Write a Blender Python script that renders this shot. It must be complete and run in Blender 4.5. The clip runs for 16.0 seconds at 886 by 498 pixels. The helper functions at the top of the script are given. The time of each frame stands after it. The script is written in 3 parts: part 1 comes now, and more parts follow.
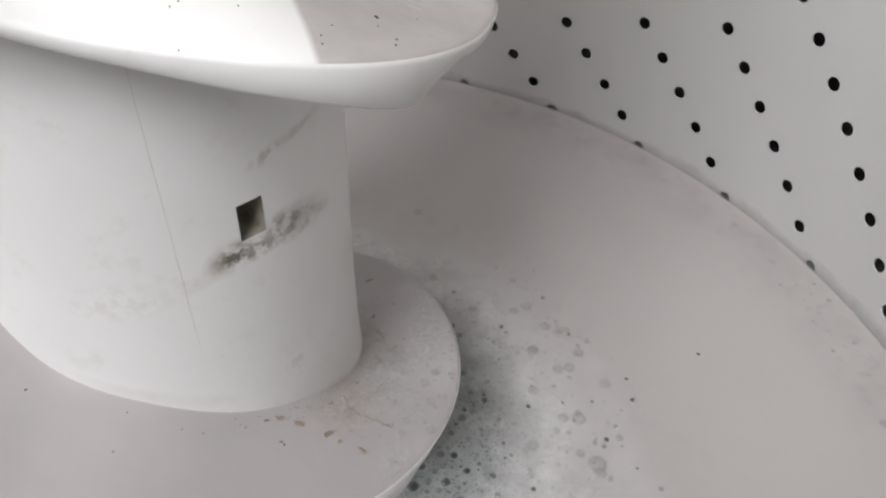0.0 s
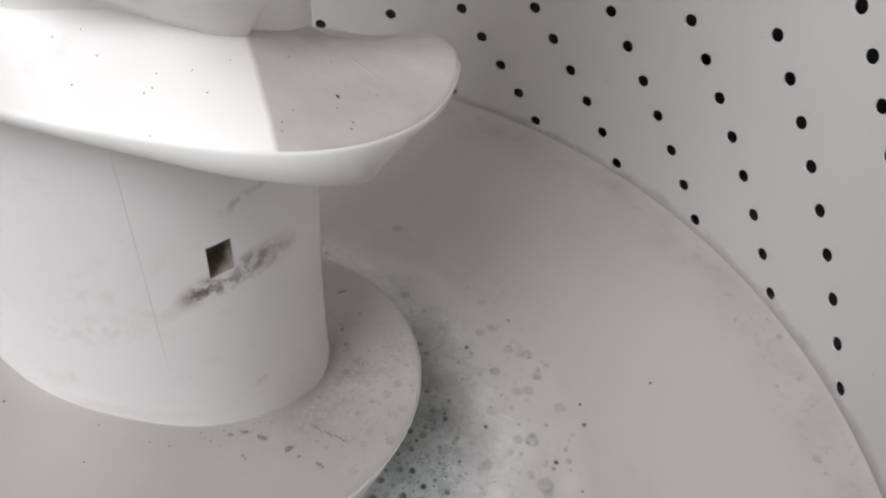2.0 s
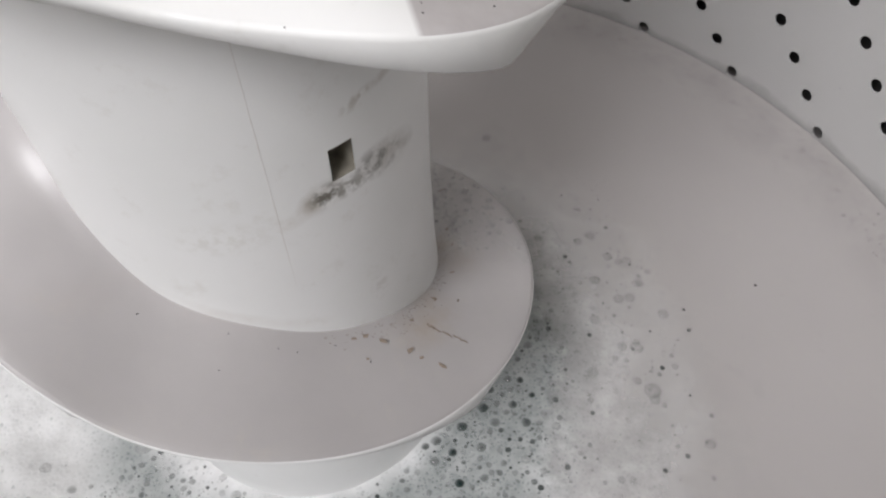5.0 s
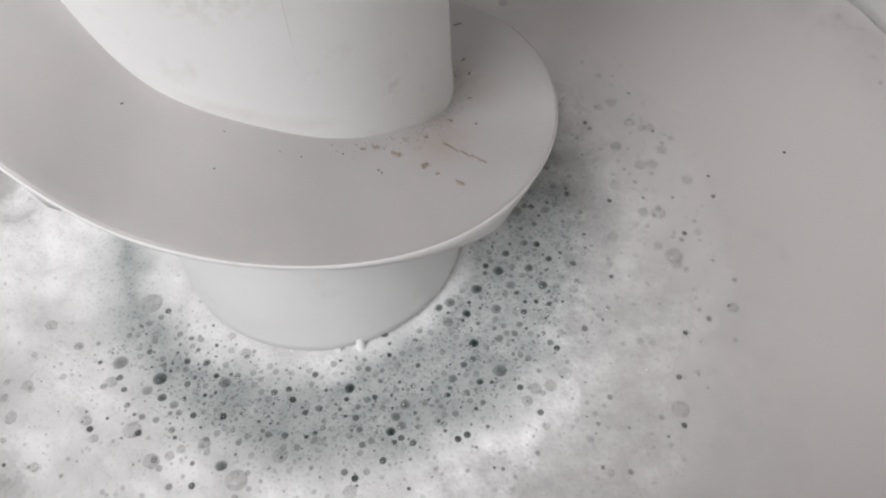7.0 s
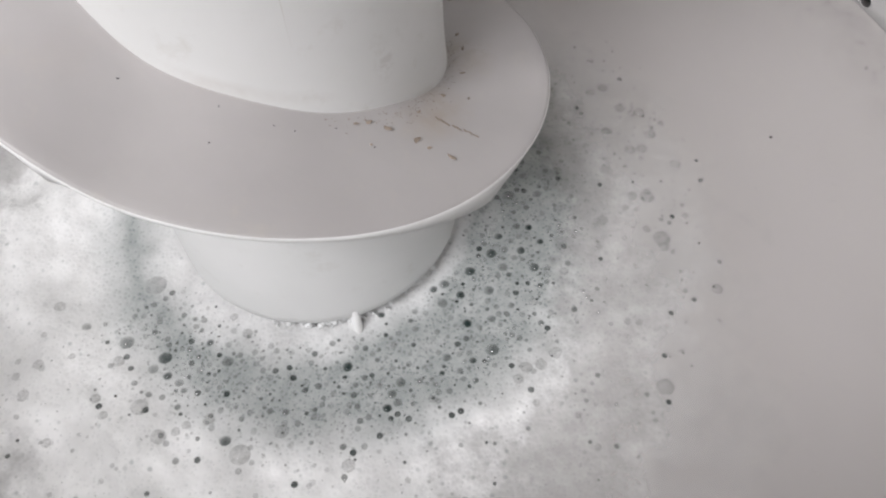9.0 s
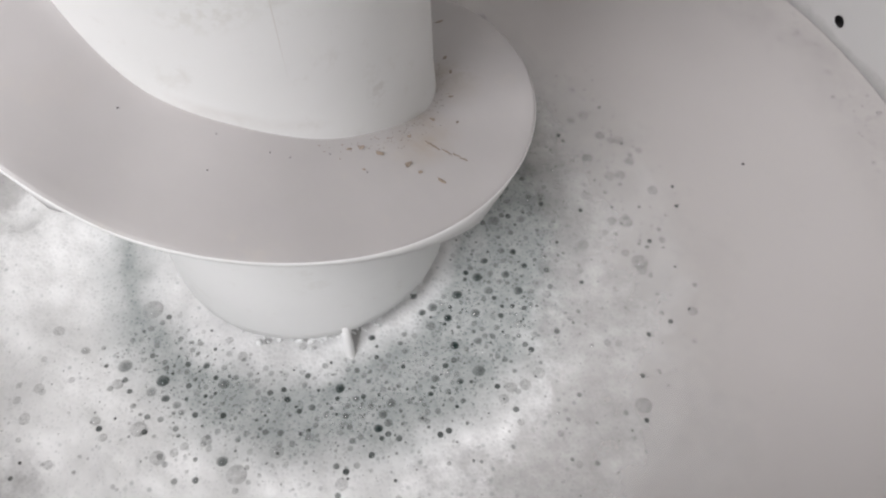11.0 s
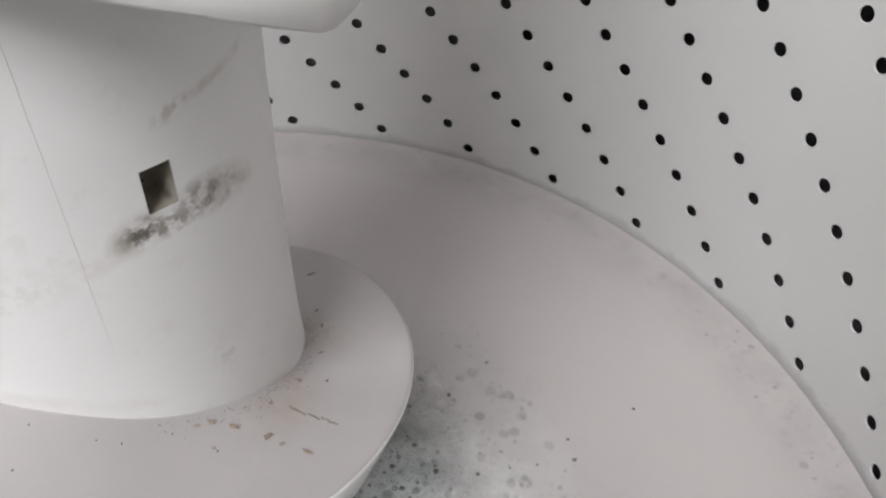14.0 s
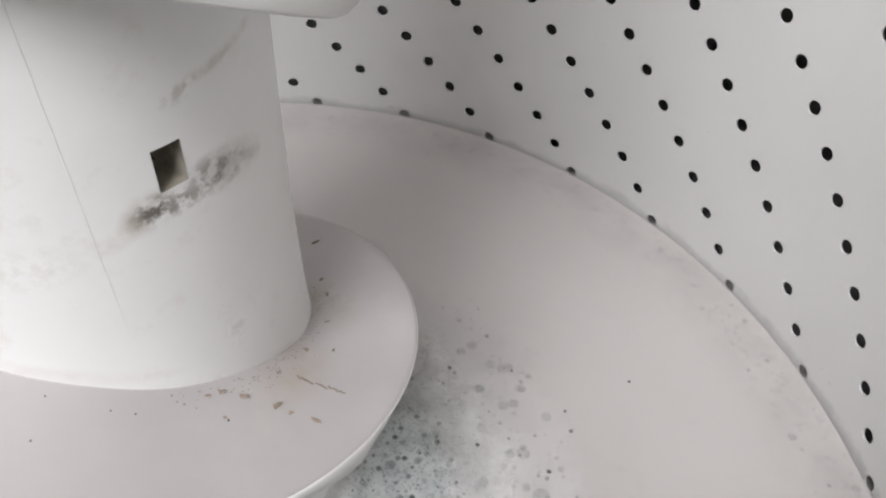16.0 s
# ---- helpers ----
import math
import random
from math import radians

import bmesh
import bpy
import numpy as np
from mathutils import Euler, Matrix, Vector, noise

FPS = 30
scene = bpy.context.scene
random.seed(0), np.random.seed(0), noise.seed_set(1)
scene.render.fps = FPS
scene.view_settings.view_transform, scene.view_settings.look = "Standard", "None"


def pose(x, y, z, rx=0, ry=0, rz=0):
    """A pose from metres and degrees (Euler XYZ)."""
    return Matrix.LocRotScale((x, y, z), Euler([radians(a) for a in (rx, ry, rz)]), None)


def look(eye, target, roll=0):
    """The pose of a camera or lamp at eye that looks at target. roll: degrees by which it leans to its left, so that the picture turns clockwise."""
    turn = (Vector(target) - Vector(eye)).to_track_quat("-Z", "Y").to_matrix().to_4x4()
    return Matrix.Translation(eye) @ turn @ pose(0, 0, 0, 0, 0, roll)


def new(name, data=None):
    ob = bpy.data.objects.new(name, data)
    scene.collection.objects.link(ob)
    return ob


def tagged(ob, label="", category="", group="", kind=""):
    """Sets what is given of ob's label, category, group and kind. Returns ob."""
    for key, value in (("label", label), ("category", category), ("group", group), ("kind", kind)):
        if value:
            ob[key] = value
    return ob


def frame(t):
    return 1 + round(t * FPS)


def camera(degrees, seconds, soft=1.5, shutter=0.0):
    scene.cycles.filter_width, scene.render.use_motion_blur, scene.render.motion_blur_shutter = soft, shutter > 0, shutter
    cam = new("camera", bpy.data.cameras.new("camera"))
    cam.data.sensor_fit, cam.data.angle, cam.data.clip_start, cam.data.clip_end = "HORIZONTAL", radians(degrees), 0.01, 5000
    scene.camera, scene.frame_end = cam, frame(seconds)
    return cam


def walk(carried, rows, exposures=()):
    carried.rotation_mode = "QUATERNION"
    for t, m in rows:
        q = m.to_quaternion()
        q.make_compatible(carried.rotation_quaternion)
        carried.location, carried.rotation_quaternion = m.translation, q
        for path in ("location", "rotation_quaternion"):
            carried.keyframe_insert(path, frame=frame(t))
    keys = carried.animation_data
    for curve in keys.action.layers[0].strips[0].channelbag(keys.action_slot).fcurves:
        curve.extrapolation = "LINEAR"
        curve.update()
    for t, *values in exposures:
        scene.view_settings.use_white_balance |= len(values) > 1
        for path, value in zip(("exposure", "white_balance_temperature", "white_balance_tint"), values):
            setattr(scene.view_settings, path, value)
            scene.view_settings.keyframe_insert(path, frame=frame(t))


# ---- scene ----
cam = camera(60.8, 16.0, soft=2.3)
ZB = 0.60            # height of one row of tub holes over the laundry floor
DZ = 0.01311         # height between two rows of holes
R_TUB = 0.26


LEVELS = [(0, 0.0397), (4.2, 0.0265), (6.3, 0.0187), (9.0, 0.0100), (11.6, 0.0012), (12.5, -0.0022), (14.5, -0.0102), (16, -0.0145)]


walk(cam, [
    (0.0, pose(0.0485, -0.1502, 0.8702, 46.92, -2.70, -5.86)),
    (0.5, pose(0.0498, -0.1500, 0.8762, 44.30, -2.63, -5.37)),
    (1.0, pose(0.0517, -0.1498, 0.8789, 43.34, -3.09, -4.88)),
    (1.5, pose(0.0536, -0.1483, 0.8807, 43.46, -3.91, -4.34)),
    (2.0, pose(0.0553, -0.1490, 0.8893, 45.10, -5.30, -4.11)),
    (2.5, pose(0.0545, -0.1293, 0.9024, 44.94, -6.29, -4.74)),
    (3.0, pose(0.0498, -0.1309, 0.8999, 43.59, -5.13, -5.55)),
    (3.5, pose(0.0485, -0.1306, 0.8956, 41.35, -3.47, -5.71)),
    (4.0, pose(0.0449, -0.1314, 0.8995, 37.66, -1.88, -5.20)),
    (4.2, pose(0.0449, -0.1329, 0.9005, 35.85, -1.22, -4.73)),
    (6.3, pose(0.0378, -0.1534, 0.8429, 40.25, 0.32, -1.34)),
    (6.5, pose(0.0384, -0.1528, 0.8459, 37.35, 0.51, -2.08)),
    (7.0, pose(0.0396, -0.1555, 0.8516, 31.62, 0.48, -2.25)),
    (7.5, pose(0.0423, -0.1556, 0.8508, 30.30, 0.70, -1.82)),
    (8.0, pose(0.0400, -0.1575, 0.8540, 29.72, 0.24, -2.36)),
    (8.5, pose(0.0427, -0.1561, 0.8524, 29.64, 0.82, -1.98)),
    (9.0, pose(0.0412, -0.1580, 0.8540, 29.84, 0.46, -2.34)),
    (11.3, pose(0.0392, -0.1572, 0.8611, 30.40, -0.59, -3.36)),
    (11.6, pose(0.0415, -0.1574, 0.8622, 32.36, -1.16, -4.78)),
    (11.8, pose(0.0466, -0.1579, 0.8689, 36.60, -3.35, -7.68)),
    (12.0, pose(0.0469, -0.1544, 0.8699, 41.26, -4.81, -10.32)),
    (12.2, pose(0.0486, -0.1499, 0.8647, 46.07, -5.16, -12.31)),
    (12.5, pose(0.0525, -0.1458, 0.8601, 50.05, -5.05, -13.40)),
    (13.0, pose(0.0523, -0.1441, 0.8541, 50.19, -4.36, -12.54)),
    (13.5, pose(0.0524, -0.1434, 0.8533, 49.22, -3.45, -11.22)),
    (14.0, pose(0.0517, -0.1441, 0.8523, 48.01, -2.84, -10.67)),
    (14.5, pose(0.0500, -0.1448, 0.8535, 46.51, -2.71, -10.50)),
    (15.0, pose(0.0506, -0.1436, 0.8544, 45.26, -2.67, -10.32)),
    (15.5, pose(0.0499, -0.1435, 0.8559, 44.79, -2.81, -10.39)),
    (16.0, pose(0.0501, -0.1426, 0.8561, 44.80, -3.07, -10.61)),
], exposures=[(0, -0.66), (1.5, -0.70), (2.5, -0.70), (3.5, -0.79), (4.2, -0.82), (6.3, -0.72), (7.0, -0.66), (9.0, -0.58), (11.6, -0.48), (12.0, -0.27), (12.5, -0.52), (13.5, -0.48), (14.0, -0.46), (14.5, -0.25), (16, -0.23)])

# ---- light ----
world = bpy.data.worlds.new("daylight")
scene.world = world
world.use_nodes = True
wn = world.node_tree
sky = wn.nodes.new("ShaderNodeTexSky")
sky.sky_type = 'NISHITA'
sky.sun_disc = False
sky.sun_elevation = radians(40)
sky.sun_rotation = radians(260)
wn.links.new(sky.outputs[0], wn.nodes["Background"].inputs[0])
wn.nodes["Background"].inputs[1].default_value = 0.1


def area_lamp(name, where, target, size, size_y, power, colour):
    data = bpy.data.lights.new(name, 'AREA')
    data.shape = 'RECTANGLE'
    data.size, data.size_y, data.energy, data.color = size, size_y, power, colour
    ob = new(name, data)
    ob.matrix_world = look(where, target)
    return ob


area_lamp("window_light", (-0.64, -0.99, 2.13), (0, -0.02, 0.70), 0.80, 0.75, 59, (0.985, 0.975, 1.0))
# unseen fill added overhead to lift the water behind the agitator
area_lamp("fill_light", (-0.4, 0.2, 2.66), (-0.4, 0.2, 0), 0.5, 0.5, 9, (0.99, 0.975, 0.99))


# ---- materials ----
def shader(name, rough=0.5, metal=0.0):
    m = bpy.data.materials.new(name)
    m.use_nodes = True
    nt = m.node_tree
    b = nt.nodes["Principled BSDF"]
    b.inputs["Roughness"].default_value = rough
    b.inputs["Metallic"].default_value = metal
    return m, nt, b


def node(nt, kind, **props):
    n = nt.nodes.new(kind)
    for key, value in props.items():
        n.inputs[key.replace("_", " ")].default_value = value
    return n


def ramp(nt, source, stops):
    """A colour ramp; a narrow one is stretched to its full range first."""
    r = nt.nodes.new("ShaderNodeValToRGB")
    lo, hi = stops[0][0], stops[-1][0]
    if hi - lo < 0.2:
        stretch = nt.nodes.new("ShaderNodeMapRange")
        stretch.inputs["From Min"].default_value, stretch.inputs["From Max"].default_value = lo, hi
        nt.links.new(source, stretch.inputs["Value"])
        source = stretch.outputs["Result"]
        stops = [((p - lo) / (hi - lo), c) for p, c in stops]
    while len(r.color_ramp.elements) < len(stops):
        r.color_ramp.elements.new(0.5)
    for e, (p, c) in zip(r.color_ramp.elements, stops):
        e.position = p
        e.color = (*c, 1) if len(c) == 3 else c
    nt.links.new(source, r.inputs[0])
    return r.outputs[0]


def mix(nt, fac, a, b):
    m = nt.nodes.new("ShaderNodeMix")
    m.data_type = 'RGBA'
    for sock, v in ((m.inputs[0], fac), (m.inputs[6], a), (m.inputs[7], b)):
        if isinstance(v, tuple):
            sock.default_value = (*v, 1)
        elif isinstance(v, float):
            sock.default_value = v
        else:
            nt.links.new(v, sock)
    return m.outputs[2]


def bump(nt, b, height, strength, distance):
    n = nt.nodes.new("ShaderNodeBump")
    n.inputs["Strength"].default_value = strength
    n.inputs["Distance"].default_value = distance
    nt.links.new(height, n.inputs["Height"])
    nt.links.new(n.outputs[0], b.inputs["Normal"])


def coords(nt):
    return nt.nodes.new("ShaderNodeTexCoord").outputs["Object"]


def noise_tex(nt, co, scale, detail=4.0, rough=0.5, distort=0.0):
    n = node(nt, "ShaderNodeTexNoise", Scale=scale, Detail=detail, Roughness=rough, Distortion=distort)
    nt.links.new(co, n.inputs["Vector"])
    return n.outputs["Fac"]


def spotted(name, base, tint, dirt, rough, grime_lo, grime_hi, bump_d=0.0004):
    """A pale surface with broad tint clouds, sparse dirt and a fine relief."""
    m, nt, b = shader(name, rough)
    co = coords(nt)
    broad = ramp(nt, noise_tex(nt, co, 9, 5), [(0.3, (0, 0, 0)), (0.72, (1, 1, 1))])
    col = mix(nt, broad, base, tint)
    fine = ramp(nt, noise_tex(nt, co, 60, 8, 0.7), [(grime_lo, (0, 0, 0)), (grime_hi, (1, 1, 1))])
    col = mix(nt, fine, col, dirt)
    nt.links.new(col, b.inputs["Base Color"])
    bump(nt, b, noise_tex(nt, co, 220, 3), 0.25, bump_d)
    return m


ENAMEL = spotted("tub_enamel", (0.53, 0.525, 0.52), (0.495, 0.49, 0.485), (0.45, 0.43, 0.40), 0.38, 0.70, 0.9)


def blob(nt, co, r, deg, z, size, tilt=0.0):
    """1 inside a soft ellipsoid that hugs the column: size along the round, up, and in depth; tilt in degrees."""
    a = radians(deg)
    out, along, up = Vector((math.cos(a), math.sin(a), 0)), Vector((-math.sin(a), math.cos(a), 0)), Vector((0, 0, 1))
    c, k = math.cos(radians(tilt)), math.sin(radians(tilt))
    x, y = along * c + up * k, up * c - along * k
    m = nt.nodes.new("ShaderNodeMapping")
    m.vector_type = 'TEXTURE'
    m.inputs["Location"].default_value = (r * math.cos(a), r * math.sin(a), ZB + z)
    m.inputs["Rotation"].default_value = Matrix((x, y, out)).transposed().to_euler()
    m.inputs["Scale"].default_value = (*size, 0.012)
    nt.links.new(co, m.inputs["Vector"])
    d = nt.nodes.new("ShaderNodeVectorMath")
    d.operation = 'LENGTH'
    nt.links.new(m.outputs[0], d.inputs[0])
    return ramp(nt, d.outputs["Value"], [(0.35, (1, 1, 1)), (1.0, (0, 0, 0))])


def math_node(nt, op, a, b):
    n = nt.nodes.new("ShaderNodeMath")
    n.operation = op
    for sock, v in zip(n.inputs, (a, b)):
        if isinstance(v, float):
            sock.default_value = v
        else:
            nt.links.new(v, sock)
    return n.outputs[0]


def plastic_material(name, clean, worn, crease_shade=None):
    m, nt, b = shader(name, 0.36)
    co = coords(nt)
    col = mix(nt, ramp(nt, noise_tex(nt, co, 26, 5), [(0.35, (0, 0, 0)), (0.7, (1, 1, 1))]), clean, worn)
    if crease_shade:
        # the darker, pinkish side of the upper flight's crease, its shade painted into the colour
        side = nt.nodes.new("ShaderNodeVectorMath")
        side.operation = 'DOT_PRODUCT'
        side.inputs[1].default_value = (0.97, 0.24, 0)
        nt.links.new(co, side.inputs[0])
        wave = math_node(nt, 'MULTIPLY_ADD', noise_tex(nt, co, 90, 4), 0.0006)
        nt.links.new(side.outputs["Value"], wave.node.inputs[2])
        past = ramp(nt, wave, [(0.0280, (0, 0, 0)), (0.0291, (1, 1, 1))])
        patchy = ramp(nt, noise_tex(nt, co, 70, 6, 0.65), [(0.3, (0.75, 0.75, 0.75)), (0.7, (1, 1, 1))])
        col = mix(nt, math_node(nt, 'MULTIPLY', past, patchy), col, crease_shade)
    # faint grime all over
    fine = ramp(nt, noise_tex(nt, co, 95, 9, 0.72), [(0.57, (0, 0, 0)), (0.80, (0.36, 0.36, 0.36))])
    col = mix(nt, fine, col, (0.50, 0.46, 0.39))
    # smear through the port, scum line above it, and the stained foot of the column
    fleck = ramp(nt, noise_tex(nt, co, 330, 6, 0.65), [(0.47, (0, 0, 0)), (0.58, (1, 1, 1))])
    veil = ramp(nt, noise_tex(nt, co, 110, 6, 0.6), [(0.34, (0, 0, 0)), (0.66, (1, 1, 1))])
    for r, deg, z, size, tilt, amount, colour, pattern in [
            (0.046, -38, 0.1655, (0.0118, 0.0058), -14, 0.55, (0.27, 0.245, 0.21), veil),
            (0.046, -42, 0.1662, (0.0095, 0.0050), -12, 0.65, (0.11, 0.10, 0.085), fleck),
            (0.046, -31, 0.1640, (0.0060, 0.0020), -16, 0.5, (0.30, 0.27, 0.24), veil),
            (0.046, -60, 0.1652, (0.0066, 0.0048), 20, 0.75, (0.30, 0.26, 0.20), veil),
            (0.046, -59, 0.1654, (0.0052, 0.0038), 20, 0.9, (0.09, 0.08, 0.06), fleck),
            (0.046, -53, 0.1645, (0.0065, 0.0030), -4, 0.7, (0.17, 0.15, 0.12), fleck),
            (0.046, -66, 0.1628, (0.0065, 0.0026), 32, 0.4, (0.42, 0.36, 0.28), veil),
            (0.046, -27, 0.1884, (0.0065, 0.0015), 12, 0.6, (0.40, 0.35, 0.30), veil),
            (0.046, -37, 0.1870, (0.0070, 0.0015), 12, 0.65, (0.40, 0.35, 0.30), veil),
            (0.046, -46, 0.1856, (0.0060, 0.0022), 10, 0.5, (0.38, 0.34, 0.29), fleck),
            (0.046, -46, 0.1240, (0.0040, 0.0065), 0, 0.2, (0.36, 0.32, 0.27), fleck),
            (0.046, -88, 0.1600, (0.0130, 0.0060), 0, 0.18, (0.45, 0.42, 0.33), fleck),
            (0.051, -38, 0.1010, (0.0200, 0.0060), -22, 0.75, (0.36, 0.29, 0.22), veil),
            (0.051, 2, 0.0880, (0.0170, 0.0050), -20, 0.5, (0.36, 0.31, 0.26), veil),
            (0.052, 6, 0.0865, (0.0120, 0.0060), -20, 0.35, (0.30, 0.26, 0.21), fleck),
            (0.048, -95, 0.1320, (0.0500, 0.0030), -22, 0.2, (0.45, 0.38, 0.33), veil),
            (0.062, -35, 0.0930, (0.0150, 0.0060), -20, 0.35, (0.50, 0.40, 0.34), fleck)]:
        f = math_node(nt, 'MULTIPLY', math_node(nt, 'MULTIPLY', blob(nt, co, r, deg, z, size, tilt), pattern), amount)
        col = mix(nt, f, col, colour)
    nt.links.new(col, b.inputs["Base Color"])
    rough = ramp(nt, noise_tex(nt, co, 40, 4), [(0.3, (0.28, 0.28, 0.28)), (0.7, (0.44, 0.44, 0.44))])
    nt.links.new(rough, b.inputs["Roughness"])
    bump(nt, b, noise_tex(nt, co, 180, 4), 0.2, 0.0003)
    return m


PLASTIC = plastic_material("agitator_plastic", (0.82, 0.82, 0.815), (0.775, 0.78, 0.77))
# pinkish scum tone, darkened further to paint in the shade under the upper flight
SHADED_SCUM = plastic_material("shaded_scum_plastic", (0.385, 0.367, 0.365), (0.44, 0.420, 0.418))
# last colour paints the shaded side of the upper flight's crease
PART_SHADED = plastic_material("part_shaded_plastic", (0.84, 0.84, 0.835), (0.81, 0.81, 0.80), (0.40, 0.373, 0.373))
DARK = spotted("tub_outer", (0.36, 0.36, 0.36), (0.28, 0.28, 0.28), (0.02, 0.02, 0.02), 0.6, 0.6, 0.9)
PAINT = spotted("wall_paint", (0.72, 0.70, 0.67), (0.68, 0.66, 0.63), (0.6, 0.58, 0.55), 0.7, 0.7, 0.95)
CASE = spotted("case_enamel", (0.8, 0.8, 0.8), (0.77, 0.77, 0.77), (0.6, 0.6, 0.6), 0.3, 0.75, 0.95)
GRIME = spotted("grime", (0.16, 0.145, 0.115), (0.24, 0.222, 0.185), (0.07, 0.06, 0.045), 0.8, 0.5, 0.7)
SPECK = spotted("speck", (0.03, 0.028, 0.03), (0.05, 0.04, 0.04), (0.02, 0.02, 0.02), 0.7, 0.5, 0.7)


def see_through(nt, b, alpha):
    """Lets light pass where alpha is low, as in a thin film of suds or cloudy water."""
    clear = nt.nodes.new("ShaderNodeBsdfTransparent")
    m = nt.nodes.new("ShaderNodeMixShader")
    nt.links.new(alpha, m.inputs[0])
    nt.links.new(clear.outputs[0], m.inputs[1])
    nt.links.new(b.outputs[0], m.inputs[2])
    nt.links.new(m.outputs[0], nt.nodes["Material Output"].inputs["Surface"])


def radius(nt, co):
    flat = nt.nodes.new("ShaderNodeVectorMath")
    flat.operation = 'MULTIPLY'
    flat.inputs[1].default_value = (1, 1, 0)
    nt.links.new(co, flat.inputs[0])
    d = nt.nodes.new("ShaderNodeVectorMath")
    d.operation = 'LENGTH'
    nt.links.new(flat.outputs[0], d.inputs[0])
    return d.outputs["Value"]


def water_material():
    """Milky water whose scummy edge thins out where it creeps up the wall."""
    m, nt, b = shader("milky_water", 0.30)
    co = coords(nt)
    col = mix(nt, ramp(nt, noise_tex(nt, co, 8, 4, 0.5, 0.4), [(0.3, (0, 0, 0)), (0.75, (1, 1, 1))]), (0.372, 0.352, 0.344), (0.402, 0.381, 0.373))
    specks = ramp(nt, noise_tex(nt, co, 160, 3, 0.6), [(0.66, (0, 0, 0)), (0.80, (0.35, 0.35, 0.35))])
    col = mix(nt, specks, col, (0.31, 0.295, 0.287))
    nt.links.new(col, b.inputs["Base Color"])
    b.inputs["IOR"].default_value = 1.33
    bump(nt, b, noise_tex(nt, co, 25, 3), 0.15, 0.0005)
    axes = nt.nodes.new("ShaderNodeSeparateXYZ")
    nt.links.new(co, axes.inputs[0])
    ragged = ramp(nt, noise_tex(nt, co, 60, 6, 0.65), [(0.3, (0.15, 0.15, 0.15)), (0.7, (1, 1, 1))])
    creep = math_node(nt, 'MULTIPLY', axes.outputs["Z"], ragged)
    see_through(nt, b, ramp(nt, creep, [(0.0, (1, 1, 1)), (0.0001, (0.30, 0.30, 0.30)), (0.0032, (0, 0, 0))]))
    return m


def scum_material():
    """A grey ring of soap scum that clings where the water meets the basket."""
    m, nt, b = shader("soap_scum", 0.6)
    co = coords(nt)
    nt.links.new(mix(nt, noise_tex(nt, co, 40, 4), (0.38, 0.36, 0.35), (0.31, 0.292, 0.28)), b.inputs["Base Color"])
    band = ramp(nt, radius(nt, co), [(0.222, (0, 0, 0)), (0.246, (0.22, 0.22, 0.22)), (0.254, (0.20, 0.20, 0.20)), (0.2585, (0.08, 0.08, 0.08))])
    broad = ramp(nt, noise_tex(nt, co, 24, 6, 0.65), [(0.42, (0, 0, 0)), (0.66, (0.75, 0.75, 0.75))])
    fine = ramp(nt, noise_tex(nt, co, 170, 4, 0.6), [(0.56, (0, 0, 0)), (0.68, (0.6, 0.6, 0.6))])
    see_through(nt, b, math_node(nt, 'MULTIPLY', band, math_node(nt, 'ADD', broad, fine)))
    return m


